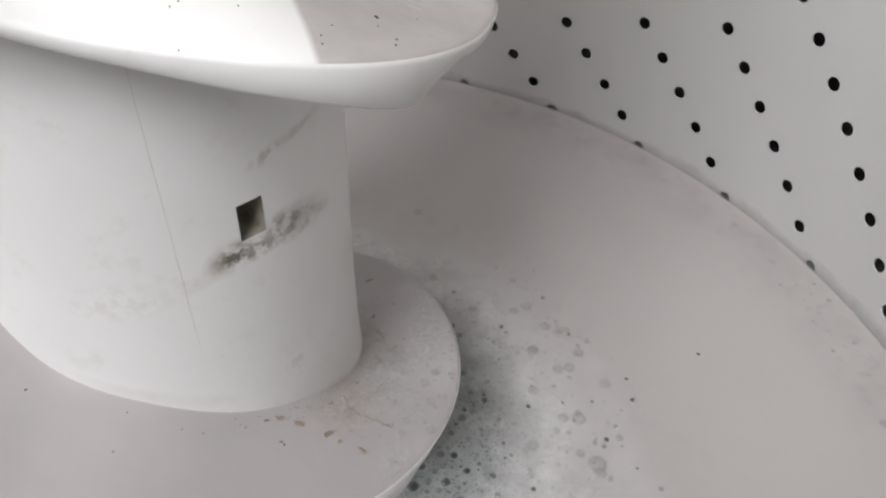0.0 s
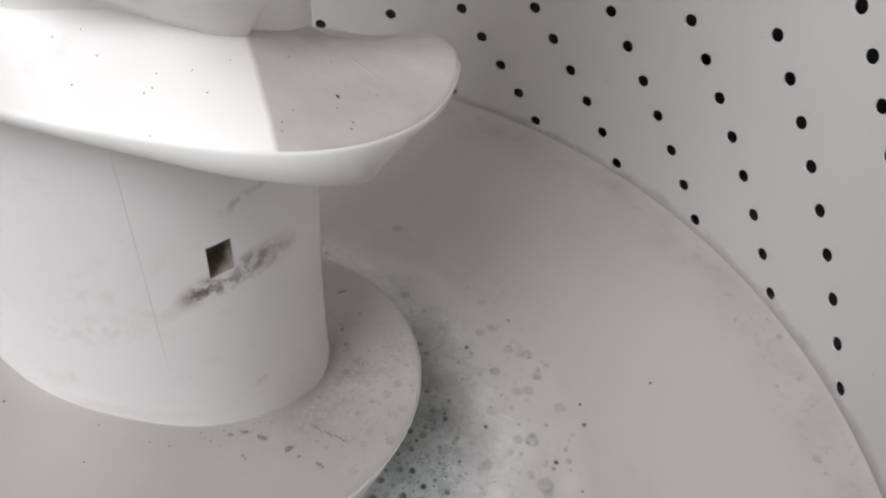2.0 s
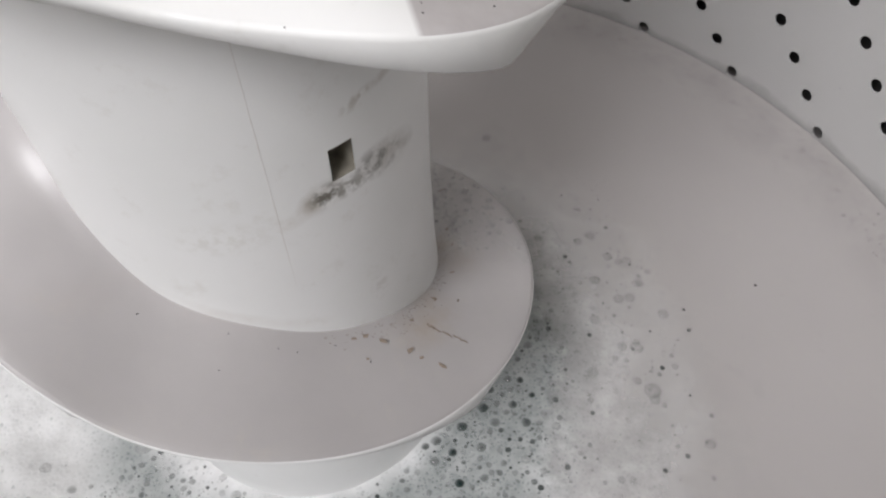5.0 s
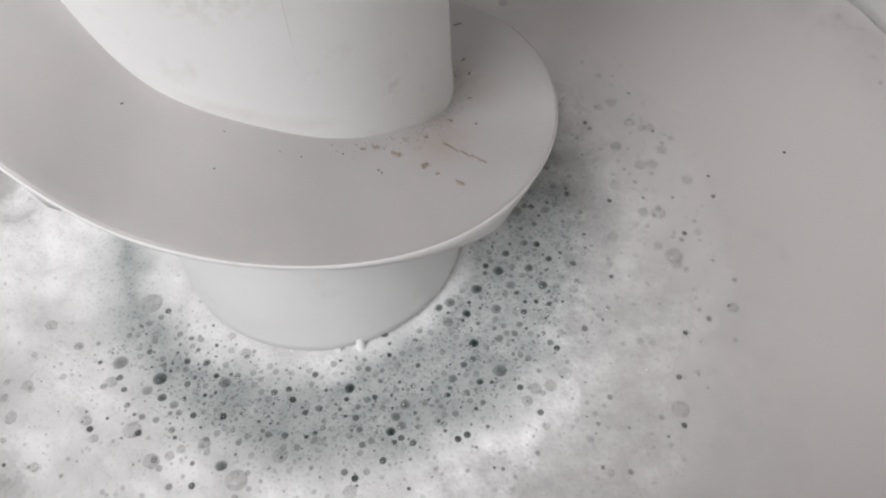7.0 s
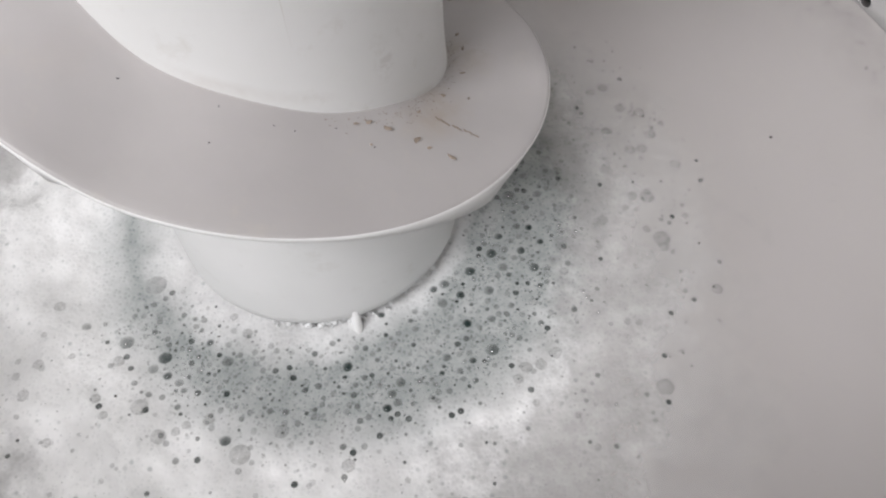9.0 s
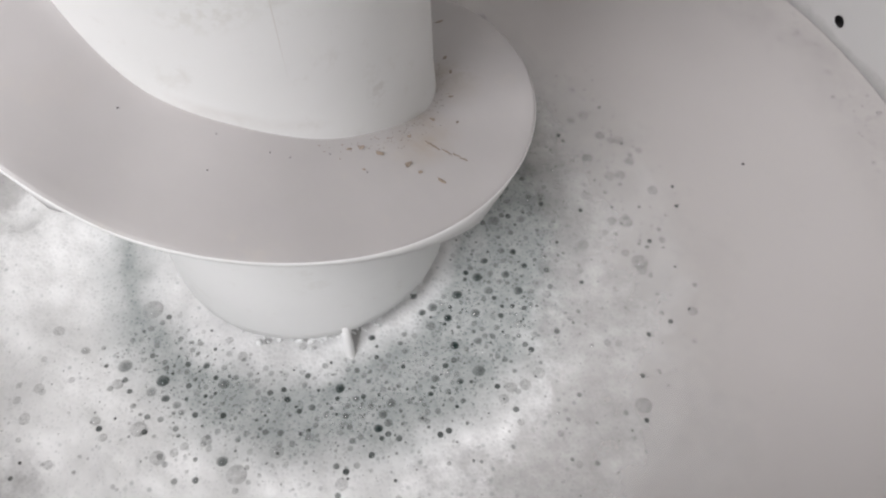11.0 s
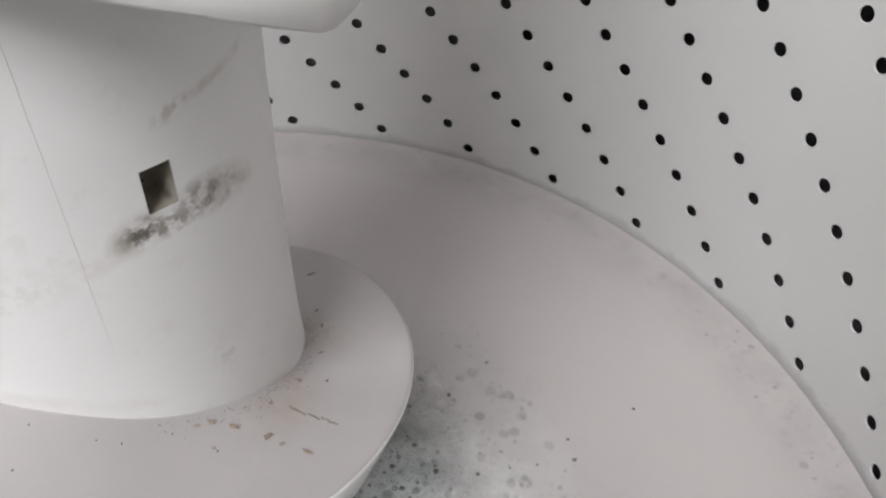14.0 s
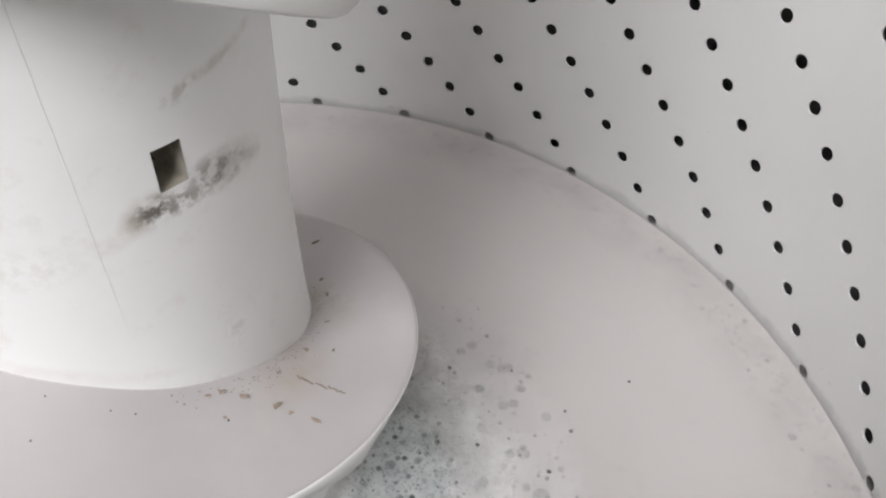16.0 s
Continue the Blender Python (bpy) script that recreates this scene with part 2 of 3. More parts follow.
def foam_material():
    m, nt, b = shader("soap_foam", 0.5)
    co = coords(nt)
    v = node(nt, "ShaderNodeTexVoronoi", Scale=620.0)
    nt.links.new(co, v.inputs["Vector"])
    big = node(nt, "ShaderNodeTexVoronoi", Scale=240.0)
    nt.links.new(co, big.inputs["Vector"])
    cell = ramp(nt, v.outputs["Distance"], [(0.10, (0, 0, 0)), (0.36, (1, 1, 1))])
    pit = ramp(nt, big.outputs["Distance"], [(0.12, (1, 1, 1)), (0.24, (0, 0, 0))])
    axes = nt.nodes.new("ShaderNodeSeparateXYZ")
    nt.links.new(co, axes.inputs[0])
    broad = ramp(nt, noise_tex(nt, co, 30, 6, 0.6), [(0.38, (0, 0, 0)), (0.64, (1, 1, 1))])
    col = mix(nt, broad, (0.66, 0.66, 0.655), (0.93, 0.93, 0.93))
    col = mix(nt, cell, mix(nt, 0.22, col, (0.32, 0.35, 0.345)), col)
    gate = ramp(nt, noise_tex(nt, co, 60, 3), [(0.48, (0, 0, 0)), (0.60, (0.55, 0.55, 0.55))])
    col = mix(nt, math_node(nt, 'MULTIPLY', pit, gate), col, (0.34, 0.37, 0.365))
    # thin wet froth close to the column, where the clear water below shows through, with the flight's shade painted in;
    # broader to one side
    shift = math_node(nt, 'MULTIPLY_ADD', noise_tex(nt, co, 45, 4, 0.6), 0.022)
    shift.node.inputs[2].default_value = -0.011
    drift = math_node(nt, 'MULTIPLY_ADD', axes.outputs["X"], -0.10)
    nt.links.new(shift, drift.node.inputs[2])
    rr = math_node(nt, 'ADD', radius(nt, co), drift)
    wet_shade = ramp(nt, rr, [(0.080, (1, 1, 1)), (0.099, (0, 0, 0))])
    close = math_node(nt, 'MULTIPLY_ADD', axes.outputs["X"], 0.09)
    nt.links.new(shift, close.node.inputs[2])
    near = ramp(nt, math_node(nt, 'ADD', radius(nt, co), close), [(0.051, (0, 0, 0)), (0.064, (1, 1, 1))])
    wet_shade = math_node(nt, 'MULTIPLY', wet_shade, near)
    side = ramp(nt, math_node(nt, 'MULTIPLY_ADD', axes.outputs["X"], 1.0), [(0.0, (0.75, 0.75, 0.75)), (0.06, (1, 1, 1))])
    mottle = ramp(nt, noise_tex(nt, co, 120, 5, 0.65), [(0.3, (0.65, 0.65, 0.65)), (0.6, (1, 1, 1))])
    wet_shade = math_node(nt, 'MULTIPLY', math_node(nt, 'MULTIPLY', wet_shade, side), mottle)
    col = mix(nt, math_node(nt, 'MULTIPLY', wet_shade, 0.88), col, mix(nt, cell, (0.09, 0.118, 0.113), (0.25, 0.275, 0.27)))
    nt.links.new(col, b.inputs["Base Color"])
    bump(nt, b, v.outputs["Distance"], 0.3, 0.0006)
    # suds thin out away from the column, in ragged patches, sooner to one side
    ragged = math_node(nt, 'MULTIPLY_ADD', noise_tex(nt, co, 28, 8, 0.68), 0.11)
    ragged.node.inputs[2].default_value = -0.055
    lean = math_node(nt, 'MULTIPLY_ADD', axes.outputs["X"], 0.19)
    nt.links.new(ragged, lean.node.inputs[2])
    tilt = math_node(nt, 'MULTIPLY_ADD', axes.outputs["Y"], 0.22)
    nt.links.new(lean, tilt.node.inputs[2])
    reach = math_node(nt, 'ADD', radius(nt, co), tilt)
    see_through(nt, b, ramp(nt, reach, [(0.094, (1, 1, 1)), (0.114, (0.54, 0.54, 0.54)), (0.142, (0.30, 0.30, 0.30)), (0.182, (0, 0, 0))]))
    return m


def bubble_material():
    m, nt, b = shader("soap_bubble", 0.06)
    geo = nt.nodes.new("ShaderNodeNewGeometry")
    col = ramp(nt, geo.outputs["Random Per Island"], [(0.0, (0.03, 0.045, 0.043)), (0.25, (0.13, 0.15, 0.145)), (1.0, (0.34, 0.36, 0.35))])
    nt.links.new(col, b.inputs["Base Color"])
    see_through(nt, b, ramp(nt, geo.outputs["Random Per Island"], [(0.0, (0.75, 0.75, 0.75)), (0.35, (0.38, 0.38, 0.38)), (1.0, (0.15, 0.15, 0.15))]))
    return m


def big_bubble_material():
    """A thin clear dome: the shade of its hollow is painted into the middle, more to one side, and its skin catches the
    light.
    """
    m, nt, b = shader("large_soap_bubble", 0.06)
    info = nt.nodes.new("ShaderNodeObjectInfo")
    own = info.outputs["Random"]
    nt.links.new(ramp(nt, own, [(0.0, (0.015, 0.035, 0.033)), (0.4, (0.07, 0.09, 0.087)), (1.0, (0.20, 0.215, 0.21))]), b.inputs["Base Color"])
    place = node(nt, "ShaderNodeMapping")
    place.inputs["Location"].default_value = (-0.15, 0.25, 0)
    place.inputs["Scale"].default_value = (1000, 1000, 0)
    nt.links.new(coords(nt), place.inputs["Vector"])
    d = nt.nodes.new("ShaderNodeVectorMath")
    d.operation = 'LENGTH'
    nt.links.new(place.outputs[0], d.inputs[0])
    hollow = ramp(nt, d.outputs["Value"], [(0.15, (1, 1, 1)), (0.62, (0.72, 0.72, 0.72)), (0.95, (0.40, 0.40, 0.40)), (1.0, (0.25, 0.25, 0.25))])
    amount = ramp(nt, own, [(0.0, (0.92, 0.92, 0.92)), (0.25, (0.68, 0.68, 0.68)), (1.0, (0.36, 0.36, 0.36))])
    see_through(nt, b, math_node(nt, 'MULTIPLY', hollow, amount))
    return m


WATER = water_material()
SCUM_RING = scum_material()
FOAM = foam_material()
BUBBLE = bubble_material()
BIG_BUBBLE = big_bubble_material()
FAINT_BUBBLE, faint_nt, faint_b = shader("faint_soap_bubble", 0.1)
faint_b.inputs["Base Color"].default_value = (0.34, 0.34, 0.335, 1)
faint_co = coords(faint_nt)
see_through(faint_nt, faint_b, ramp(faint_nt, noise_tex(faint_nt, faint_co, 1500, 3), [(0.3, (0.08, 0.08, 0.08)), (0.7, (0.36, 0.36, 0.36))]))


# ---- mesh helpers ----
def part(name, bm, material, parent=None, label="", smooth=True):
    me = bpy.data.meshes.new(name)
    bm.to_mesh(me)
    bm.free()
    me.materials.append(material)
    if smooth:
        me.polygons.foreach_set("use_smooth", [True] * len(me.polygons))
    ob = new(name, me)
    if parent:
        ob.parent = parent
    if label:
        ob["label"] = label
    return ob


def polar(r, deg, z):
    a = radians(deg)
    return Vector((r * math.cos(a), r * math.sin(a), z))


def lerp_table(table, x):
    for (x0, y0), (x1, y1) in zip(table, table[1:]):
        if x <= x1:
            k = max(0.0, (x - x0) / (x1 - x0))
            return y0 + (y1 - y0) * k
    return table[-1][1]


def grid_mesh(bm, rows, closed=False):
    """Faces between rows of points of equal length."""
    vs = [[bm.verts.new(p) for p in row] for row in rows]
    for a, b in zip(vs, vs[1:]):
        n = len(a)
        for k in range(n if closed else n - 1):
            bm.faces.new((a[k], a[(k + 1) % n], b[(k + 1) % n], b[k]))
    return vs


def lathe(profile, steps=96):
    """A turned body about the z axis from (radius, height) pairs."""
    bm = bmesh.new()
    grid_mesh(bm, [[polar(r, 360 * k / steps, z) for k in range(steps)] for r, z in profile], True)
    bmesh.ops.recalc_face_normals(bm, faces=bm.faces)
    return bm


def box(bm, lo, hi):
    m = Matrix.LocRotScale([(a + b) / 2 for a, b in zip(lo, hi)], None, [b - a for a, b in zip(lo, hi)])
    return bmesh.ops.create_cube(bm, size=1, matrix=m)


# ---- laundry room ----
def room():
    def slab(name, lo, hi, mat):
        bm = bmesh.new()
        box(bm, lo, hi)
        return tagged(part(name, bm, mat, smooth=False), kind="structure", label="plain pale painted laundry room surface", category="wall")
    slab("floor", (-1.6, -1.1, -0.1), (1.6, 1.6, 0.0), PAINT)
    slab("ceiling", (-1.6, -1.1, 2.7), (1.6, 1.6, 2.8), PAINT)
    slab("wall_north", (-1.6, 1.5, 0), (1.6, 1.6, 2.7), PAINT)
    slab("wall_west", (-1.6, -1.0, 0), (-1.5, 1.5, 2.7), PAINT)
    slab("wall_east", (1.5, -1.0, 0), (1.6, 1.5, 2.7), PAINT)
    # the wall with the window opening
    bm = bmesh.new()
    box(bm, (-1.6, -1.1, 0), (1.6, -1.0, 1.70))
    box(bm, (-1.6, -1.1, 2.56), (1.6, -1.0, 2.7))
    box(bm, (-1.6, -1.1, 1.70), (-1.08, -1.0, 2.56))
    box(bm, (-0.20, -1.1, 1.70), (1.6, -1.0, 2.56))
    tagged(part("wall_south", bm, PAINT, smooth=False), kind="structure", label="plain pale painted wall with a window opening", category="wall")


room()


# ---- washing machine ----
TH0 = math.degrees(0.34186)
ROW_LO, ROW_HI = -4, 15
HOLE_R = 0.0031


def perforated_wall():
    """The basket's wall: one hole in every fourth block, each row shifted by one block."""
    bm = bmesh.new()
    cols = 120
    zs = [ZB + (j - 0.5) * DZ for j in range(ROW_LO, ROW_HI + 2)]
    corner = [[bm.verts.new(polar(R_TUB, TH0 - 3 * (k - 0.5), z)) for k in range(cols)] for z in zs]
    low = [bm.verts.new(polar(R_TUB, TH0 - 3 * (k - 0.5), 0.42)) for k in range(cols)]
    rim = [bm.verts.new(polar(R_TUB, TH0 - 3 * (k - 0.5), 0.828)) for k in range(cols)]
    for k in range(cols):
        n = (k + 1) % cols
        bm.faces.new((corner[0][n], corner[0][k], low[k], low[n]))
        bm.faces.new((corner[-1][k], corner[-1][n], rim[n], rim[k]))
    seg = 16
    for j in range(ROW_LO, ROW_HI + 1):
        a, b = corner[j - ROW_LO], corner[j - ROW_LO + 1]
        for k in range(cols):
            n = (k + 1) % cols
            if (k + j) % 4:
                bm.faces.new((a[n], b[n], b[k], a[k]))
                continue
            mid, zc = TH0 - 3 * k, ZB + j * DZ

            def ring(r, out):
                return [bm.verts.new(polar(R_TUB + out, mid - math.degrees(r * math.cos(u) / R_TUB), zc + r * math.sin(u)))
                        for u in [2 * math.pi * (s + 0.5) / seg for s in range(seg)]]
            edge = ring(HOLE_R, 0)
            # outer corners in the ring's order: upper right, upper left, lower left, lower right
            quad = [b[n], b[k], a[k], a[n]]
            q = seg // 4
            for c in range(4):
                for s in range(q):
                    i0, i1 = c * q + s, (c * q + s + 1) % seg
                    if s < q - 1:
                        bm.faces.new((quad[c], edge[i1], edge[i0]))
                    else:
                        bm.faces.new((quad[c], quad[(c + 1) % 4], edge[i1], edge[i0]))
            r0, r1, r2 = ring(HOLE_R, 0), ring(HOLE_R * 0.97, 0.0003), ring(HOLE_R * 0.96, 0.0007)
            for u, v in ((r0, r1), (r1, r2)):
                for s in range(seg):
                    bm.faces.new((u[s], u[(s + 1) % seg], v[(s + 1) % seg], v[s]))
    return bm


def washer():
    case = tagged(new("washing_machine"), "white top-loading washing machine with its lid open", "washing machine")
    part("basket_wall", perforated_wall(), ENAMEL, case, "pale grey enamelled basket wall with punched round drain holes")
    part("basket_base", lathe([(0.0001, 0.40), (0.2, 0.40), (0.25, 0.405), (0.26, 0.42)]), ENAMEL, case)
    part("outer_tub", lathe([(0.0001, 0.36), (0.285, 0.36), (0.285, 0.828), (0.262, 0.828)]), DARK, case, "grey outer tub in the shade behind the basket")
    part("rim", lathe([(0.2595, 0.824), (0.2555, 0.829), (0.257, 0.836), (0.27, 0.839), (0.30, 0.839)]), CASE, case)
    bm = bmesh.new()
    n = 64
    inner = [polar(0.29, 360 * k / n, 0.852) for k in range(n)]
    outer = []
    for k in range(n):
        c, s = math.cos(2 * math.pi * k / n), math.sin(2 * math.pi * k / n)
        f = 0.34 / max(abs(c), abs(s))
        outer.append(Vector((c * f, s * f, 0.852)))
    lowr = [Vector((p.x * 1.02, p.y * 1.02, 0.839)) for p in inner]
    foot = [Vector((p.x, p.y, 0.02)) for p in outer]
    grid_mesh(bm, [lowr, inner, outer, foot], True)
    bmesh.ops.recalc_face_normals(bm, faces=bm.faces)
    part("case", bm, CASE, case, smooth=False)


washer()


# ---- agitator ----
R_COL, R_EDGE = 0.0457, 0.0775
# a flight over angle: height at the outer edge, height at the column, outer radius
LOW_EDGE = [(-190, 0.178), (-150, 0.160), (-118, 0.1400), (-110, 0.1320), (-98, 0.1265), (-79, 0.1178), (-66, 0.1115), (-55, 0.1066), (-41, 0.1012), (-19, 0.0930), (4, 0.0862), (21, 0.0809), (44, 0.0736), (90, 0.058), (170, 0.03)]
LOW_ROOT = [(-190, 0.180), (-150, 0.162), (-129, 0.1460), (-121, 0.1395), (-115, 0.1355), (-107, 0.1330), (-87, 0.1265), (-66, 0.1170), (-46, 0.1095), (-20, 0.0965), (4, 0.0880), (44, 0.0740), (90, 0.058), (170, 0.03)]
LOW_RADIUS = [(-190, R_EDGE), (170, R_EDGE)]
TOP_EDGE = [(-540, 0.400), (-175, 0.280), (-130, 0.256), (-100, 0.2340), (-85, 0.2245), (-66, 0.2207), (-54, 0.2195), (-46, 0.2172), (-35, 0.2132), (-25, 0.2095), (-13, 0.2072), (0, 0.2026), (20, 0.1930), (39, 0.1776), (80, 0.163), (170, 0.135), (200, 0.128)]
TOP_ROOT = [(-540, 0.402), (-175, 0.270), (-130, 0.247), (-100, 0.2345), (-87, 0.2310), (-69, 0.2300), (-55, 0.2268), (-39, 0.2200), (-20, 0.2130), (-2, 0.2072), (39, 0.180), (80, 0.165), (170, 0.137), (200, 0.130)]
TOP_RADIUS = [(-540, R_EDGE), (-175, R_EDGE), (-122, R_EDGE), (-100, 0.0640), (-85, 0.0575), (-66, 0.0640), (-54, 0.0738), (-46, 0.0768), (-40, R_EDGE), (200, R_EDGE)]
LOW_LIP = [(-190, 0.003), (-119, 0.0035), (-117, 0.0075), (-113, 0.003), (-80, 0.0028), (-66, 0.0040), (-55, 0.0062), (-46, 0.0086), (-43, 0.0088), (-38, 0.0052), (-31, 0.003), (200, 0.003)]
TOP_LIP = [(-540, 0.003), (-90, 0.0032), (-75, 0.0038), (-66, 0.0048), (-55, 0.0066), (-48, 0.0082), (-43, 0.0092), (-41.5, 0.0090), (-37.5, 0.0058), (-32, 0.0033), (200, 0.003)]


def at_angle(table, deg):
    return sum(lerp_table(table, deg + d) for d in (-6, -3, 0, 3, 6)) / 5


def on_flight(edge, root, reach, deg, r):
    r0 = R_COL - 0.002
    f = (r - r0) / (at_angle(reach, deg) - 0.0012 - r0)
    zr, ze = at_angle(root, deg), at_angle(edge, deg)
    return polar(r, deg, ZB + zr + (ze - zr) * f + (0.0022 * (1 - f * 5) ** 2 if f < 0.2 else 0))


def flight(edge, root, reach, lip, lo, hi, toned):
    """A helical shelf with a rounded rim and an underside lip."""
    bm = bmesh.new()
    rows = []
    n = int((hi - lo) / 1.5)
    for k in range(n + 1):
        a = lo + (hi - lo) * k / n
        ze, zr, re = [at_angle(table, a) for table in (edge, root, reach)]
        ze, zr, d = ZB + ze, ZB + zr, lerp_table(lip, a)
        r0 = R_COL - 0.002
        row = []
        for s in range(13):
            f = s / 12
            row.append(polar(r0 + (re - 0.0012 - r0) * f, a, zr + (ze - zr) * f + (0.0022 * (1 - f * 5) ** 2 if f < 0.2 else 0)))
        for dr, dz in ((-0.0003, -0.0004), (0, -0.0012), (-0.0004, 0.0006 - d), (-0.0012, -d), (-0.0024, 0.0006 - d), (-0.004, -0.004)):
            row.append(polar(re + dr, a, ze + dz))
        row.append(polar(r0, a, zr - 0.006))
        rows.append(row)
    vs = grid_mesh(bm, rows)
    # the rim, the lip and the underside keep the second, plain plastic; the top is toned
    bm.faces.new(vs[0])
    bm.faces.new(vs[-1])
    bmesh.ops.recalc_face_normals(bm, faces=bm.faces)
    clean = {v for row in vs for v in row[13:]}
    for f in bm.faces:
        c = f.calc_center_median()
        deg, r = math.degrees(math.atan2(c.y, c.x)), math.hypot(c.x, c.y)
        bare = all(v in clean for v in f.verts) or not toned(deg, r, c.z - ZB)
        f.material_index = 1 if bare else 0
    return bm


COLUMN = [(0.021, 0.0512), (0.04, 0.0506), (0.07, 0.0490), (0.10, 0.0468), (0.13, 0.0458), (0.17, 0.0456), (0.20, 0.0458), (0.21, 0.0452), (0.24, 0.0442), (0.30, 0.043), (0.44, 0.042)]
PORT = (-56.6, -49.6, 0.1684, 0.1772)


def shell_foot(deg):
    """Lower edge of the raised shell that wraps the upper column."""
    return lerp_table([(-180, 0.29), (-120, 0.262), (-85, 0.2400), (-66, 0.2312), (-58, 0.2262), (-50, 0.2215), (-42, 0.2175), (-38.5, 0.2190), (-34, 0.2232), (-29, 0.2280), (-24, 0.2328), (-20, 0.2375), (-17.5, 0.2425), (-10, 0.272), (0, 0.31), (180, 0.33)], deg)


def column_body():
    """The hollow column, open below, with a square port and a raised shell above."""
    bm = bmesh.new()
    angles = [-180 + 2 * k for k in range(36)] + [-108 + k for k in range(60)] + [-48 + 0.5 * k for k in range(80)] + [-8 + 2 * k for k in range(94)] + [PORT[0], PORT[1]]
    angles.sort()
    zs = [0.021 + 0.004 * k for k in range(46)] + [PORT[2], PORT[3]] + [0.2045 + 0.0008 * k for k in range(82)] + [0.275, 0.30, 0.33, 0.36, 0.40, 0.44]
    zs.sort()
    rows = []
    for z in zs:
        row = []
        for a in angles:
            r = lerp_table(COLUMN, z)
            if z > 0.21:
                k = min(1.0, max(0.0, (z - shell_foot(a)) / lerp_table([(-180, 0.0050), (-52, 0.0050), (-38, 0.0012), (180, 0.0012)], a)))
                deep = 0.0036 + 0.0045 * min(1.0, max(0.0, (-60 - a) / 22))
                r += (0.0008 + deep * min(1.0, max(0.0, (z - 0.217) / 0.016))) * k * k * (3 - 2 * k)
            row.append(polar(r, a, ZB + z))
        rows.append(row)
    vs = [[bm.verts.new(p) for p in row] for row in rows]
    n = len(angles)
    for i in range(len(zs) - 1):
        for k in range(n):
            a, b = angles[k], angles[(k + 1) % n]
            if PORT[0] <= a and b <= PORT[1] and b > a and PORT[2] <= zs[i] and zs[i + 1] <= PORT[3]:
                continue
            bm.faces.new((vs[i][k], vs[i][(k + 1) % n], vs[i + 1][(k + 1) % n], vs[i + 1][k]))
    # rounded lower rim, turned inwards
    ring = vs[0]
    for r, z in ((0.0507, 0.0203), (0.0498, 0.0203), (0.0490, 0.0212), (0.0465, 0.06)):
        nxt = [bm.verts.new(polar(r, a, ZB + z)) for a in angles]
        for k in range(n):
            bm.faces.new((nxt[k], nxt[(k + 1) % n], ring[(k + 1) % n], ring[k]))
        ring = nxt
    cap = bm.verts.new((0, 0, ZB + 0.445))
    for k in range(n):
        bm.faces.new((vs[-1][k], vs[-1][(k + 1) % n], cap))
    bm.normal_update()
    for e in bm.edges:
        if e.is_manifold and e.calc_face_angle() > radians(24) and math.atan2(e.verts[0].co.y, e.verts[0].co.x) > radians(-38):
            e.smooth = False
    return bm


def port_recess():
    """Walls and back of the square port."""
    bm = bmesh.new()
    a0, a1, z0, z1 = PORT
    rings = []
    for r, shrink in ((0.0457, 0.0), (0.0450, 0.25), (0.0400, 0.45)):
        da, dz = shrink, shrink * 0.0008
        rings.append([bm.verts.new(polar(r, a, ZB + z)) for a, z in ((a0 + da, z0 + dz), (a1 - da, z0 + dz), (a1 - da, z1 - dz), (a0 + da, z1 - dz))])
    for u, v in zip(rings, rings[1:]):
        for k in range(4):
            bm.faces.new((u[k], u[(k + 1) % 4], v[(k + 1) % 4], v[k]))
    bm.faces.new(rings[-1])
    bmesh.ops.recalc_face_normals(bm, faces=bm.faces)
    return bm


def seam_line():
    """The thin mould seam down the column."""
    bm = bmesh.new()
    rows = []
    for k in range(60):
        z = 0.140 + 0.071 * k / 59
        a = -72.5 + 0.03 * math.sin(k * 0.7)
        r = lerp_table(COLUMN, z) + 0.00005
        w = (0.10 + 0.06 * math.sin(k * 1.9) ** 2) * min(1.0, 0.15 + k / 25)
        rows.append([polar(r - 0.00006, a - w, ZB + z), polar(r, a - w * 0.5, ZB + z), polar(r, a + w * 0.5, ZB + z), polar(r - 0.00006, a + w, ZB + z)])
    grid_mesh(bm, rows)
    bmesh.ops.recalc_face_normals(bm, faces=bm.faces)
    return bm


def fleck(bm, where, normal, length, width, turn, thick=0.00015):
    """A flat ragged crumb lying on a surface."""
    q = normal.to_track_quat('Z', 'X').to_matrix()
    pts = []
    n = 9
    for k in range(n):
        u = 2 * math.pi * k / n
        f = random.uniform(0.65, 1.1)
        x, y = math.cos(u) * length * f / 2, math.sin(u) * width * f / 2
        pts.append(Vector((x * math.cos(turn) - y * math.sin(turn), x * math.sin(turn) + y * math.cos(turn), 0)))
    low = [bm.verts.new(where + q @ p) for p in pts]
    top = [bm.verts.new(where + q @ (p * 0.8 + Vector((0, 0, thick)))) for p in pts]
    for k in range(n):
        bm.faces.new((low[k], low[(k + 1) % n], top[(k + 1) % n], top[k]))
    bm.faces.new(top)


def upright(deg):
    return Vector((math.cos(radians(deg)), math.sin(radians(deg)), 0))


UP = Vector((0, 0, 1))


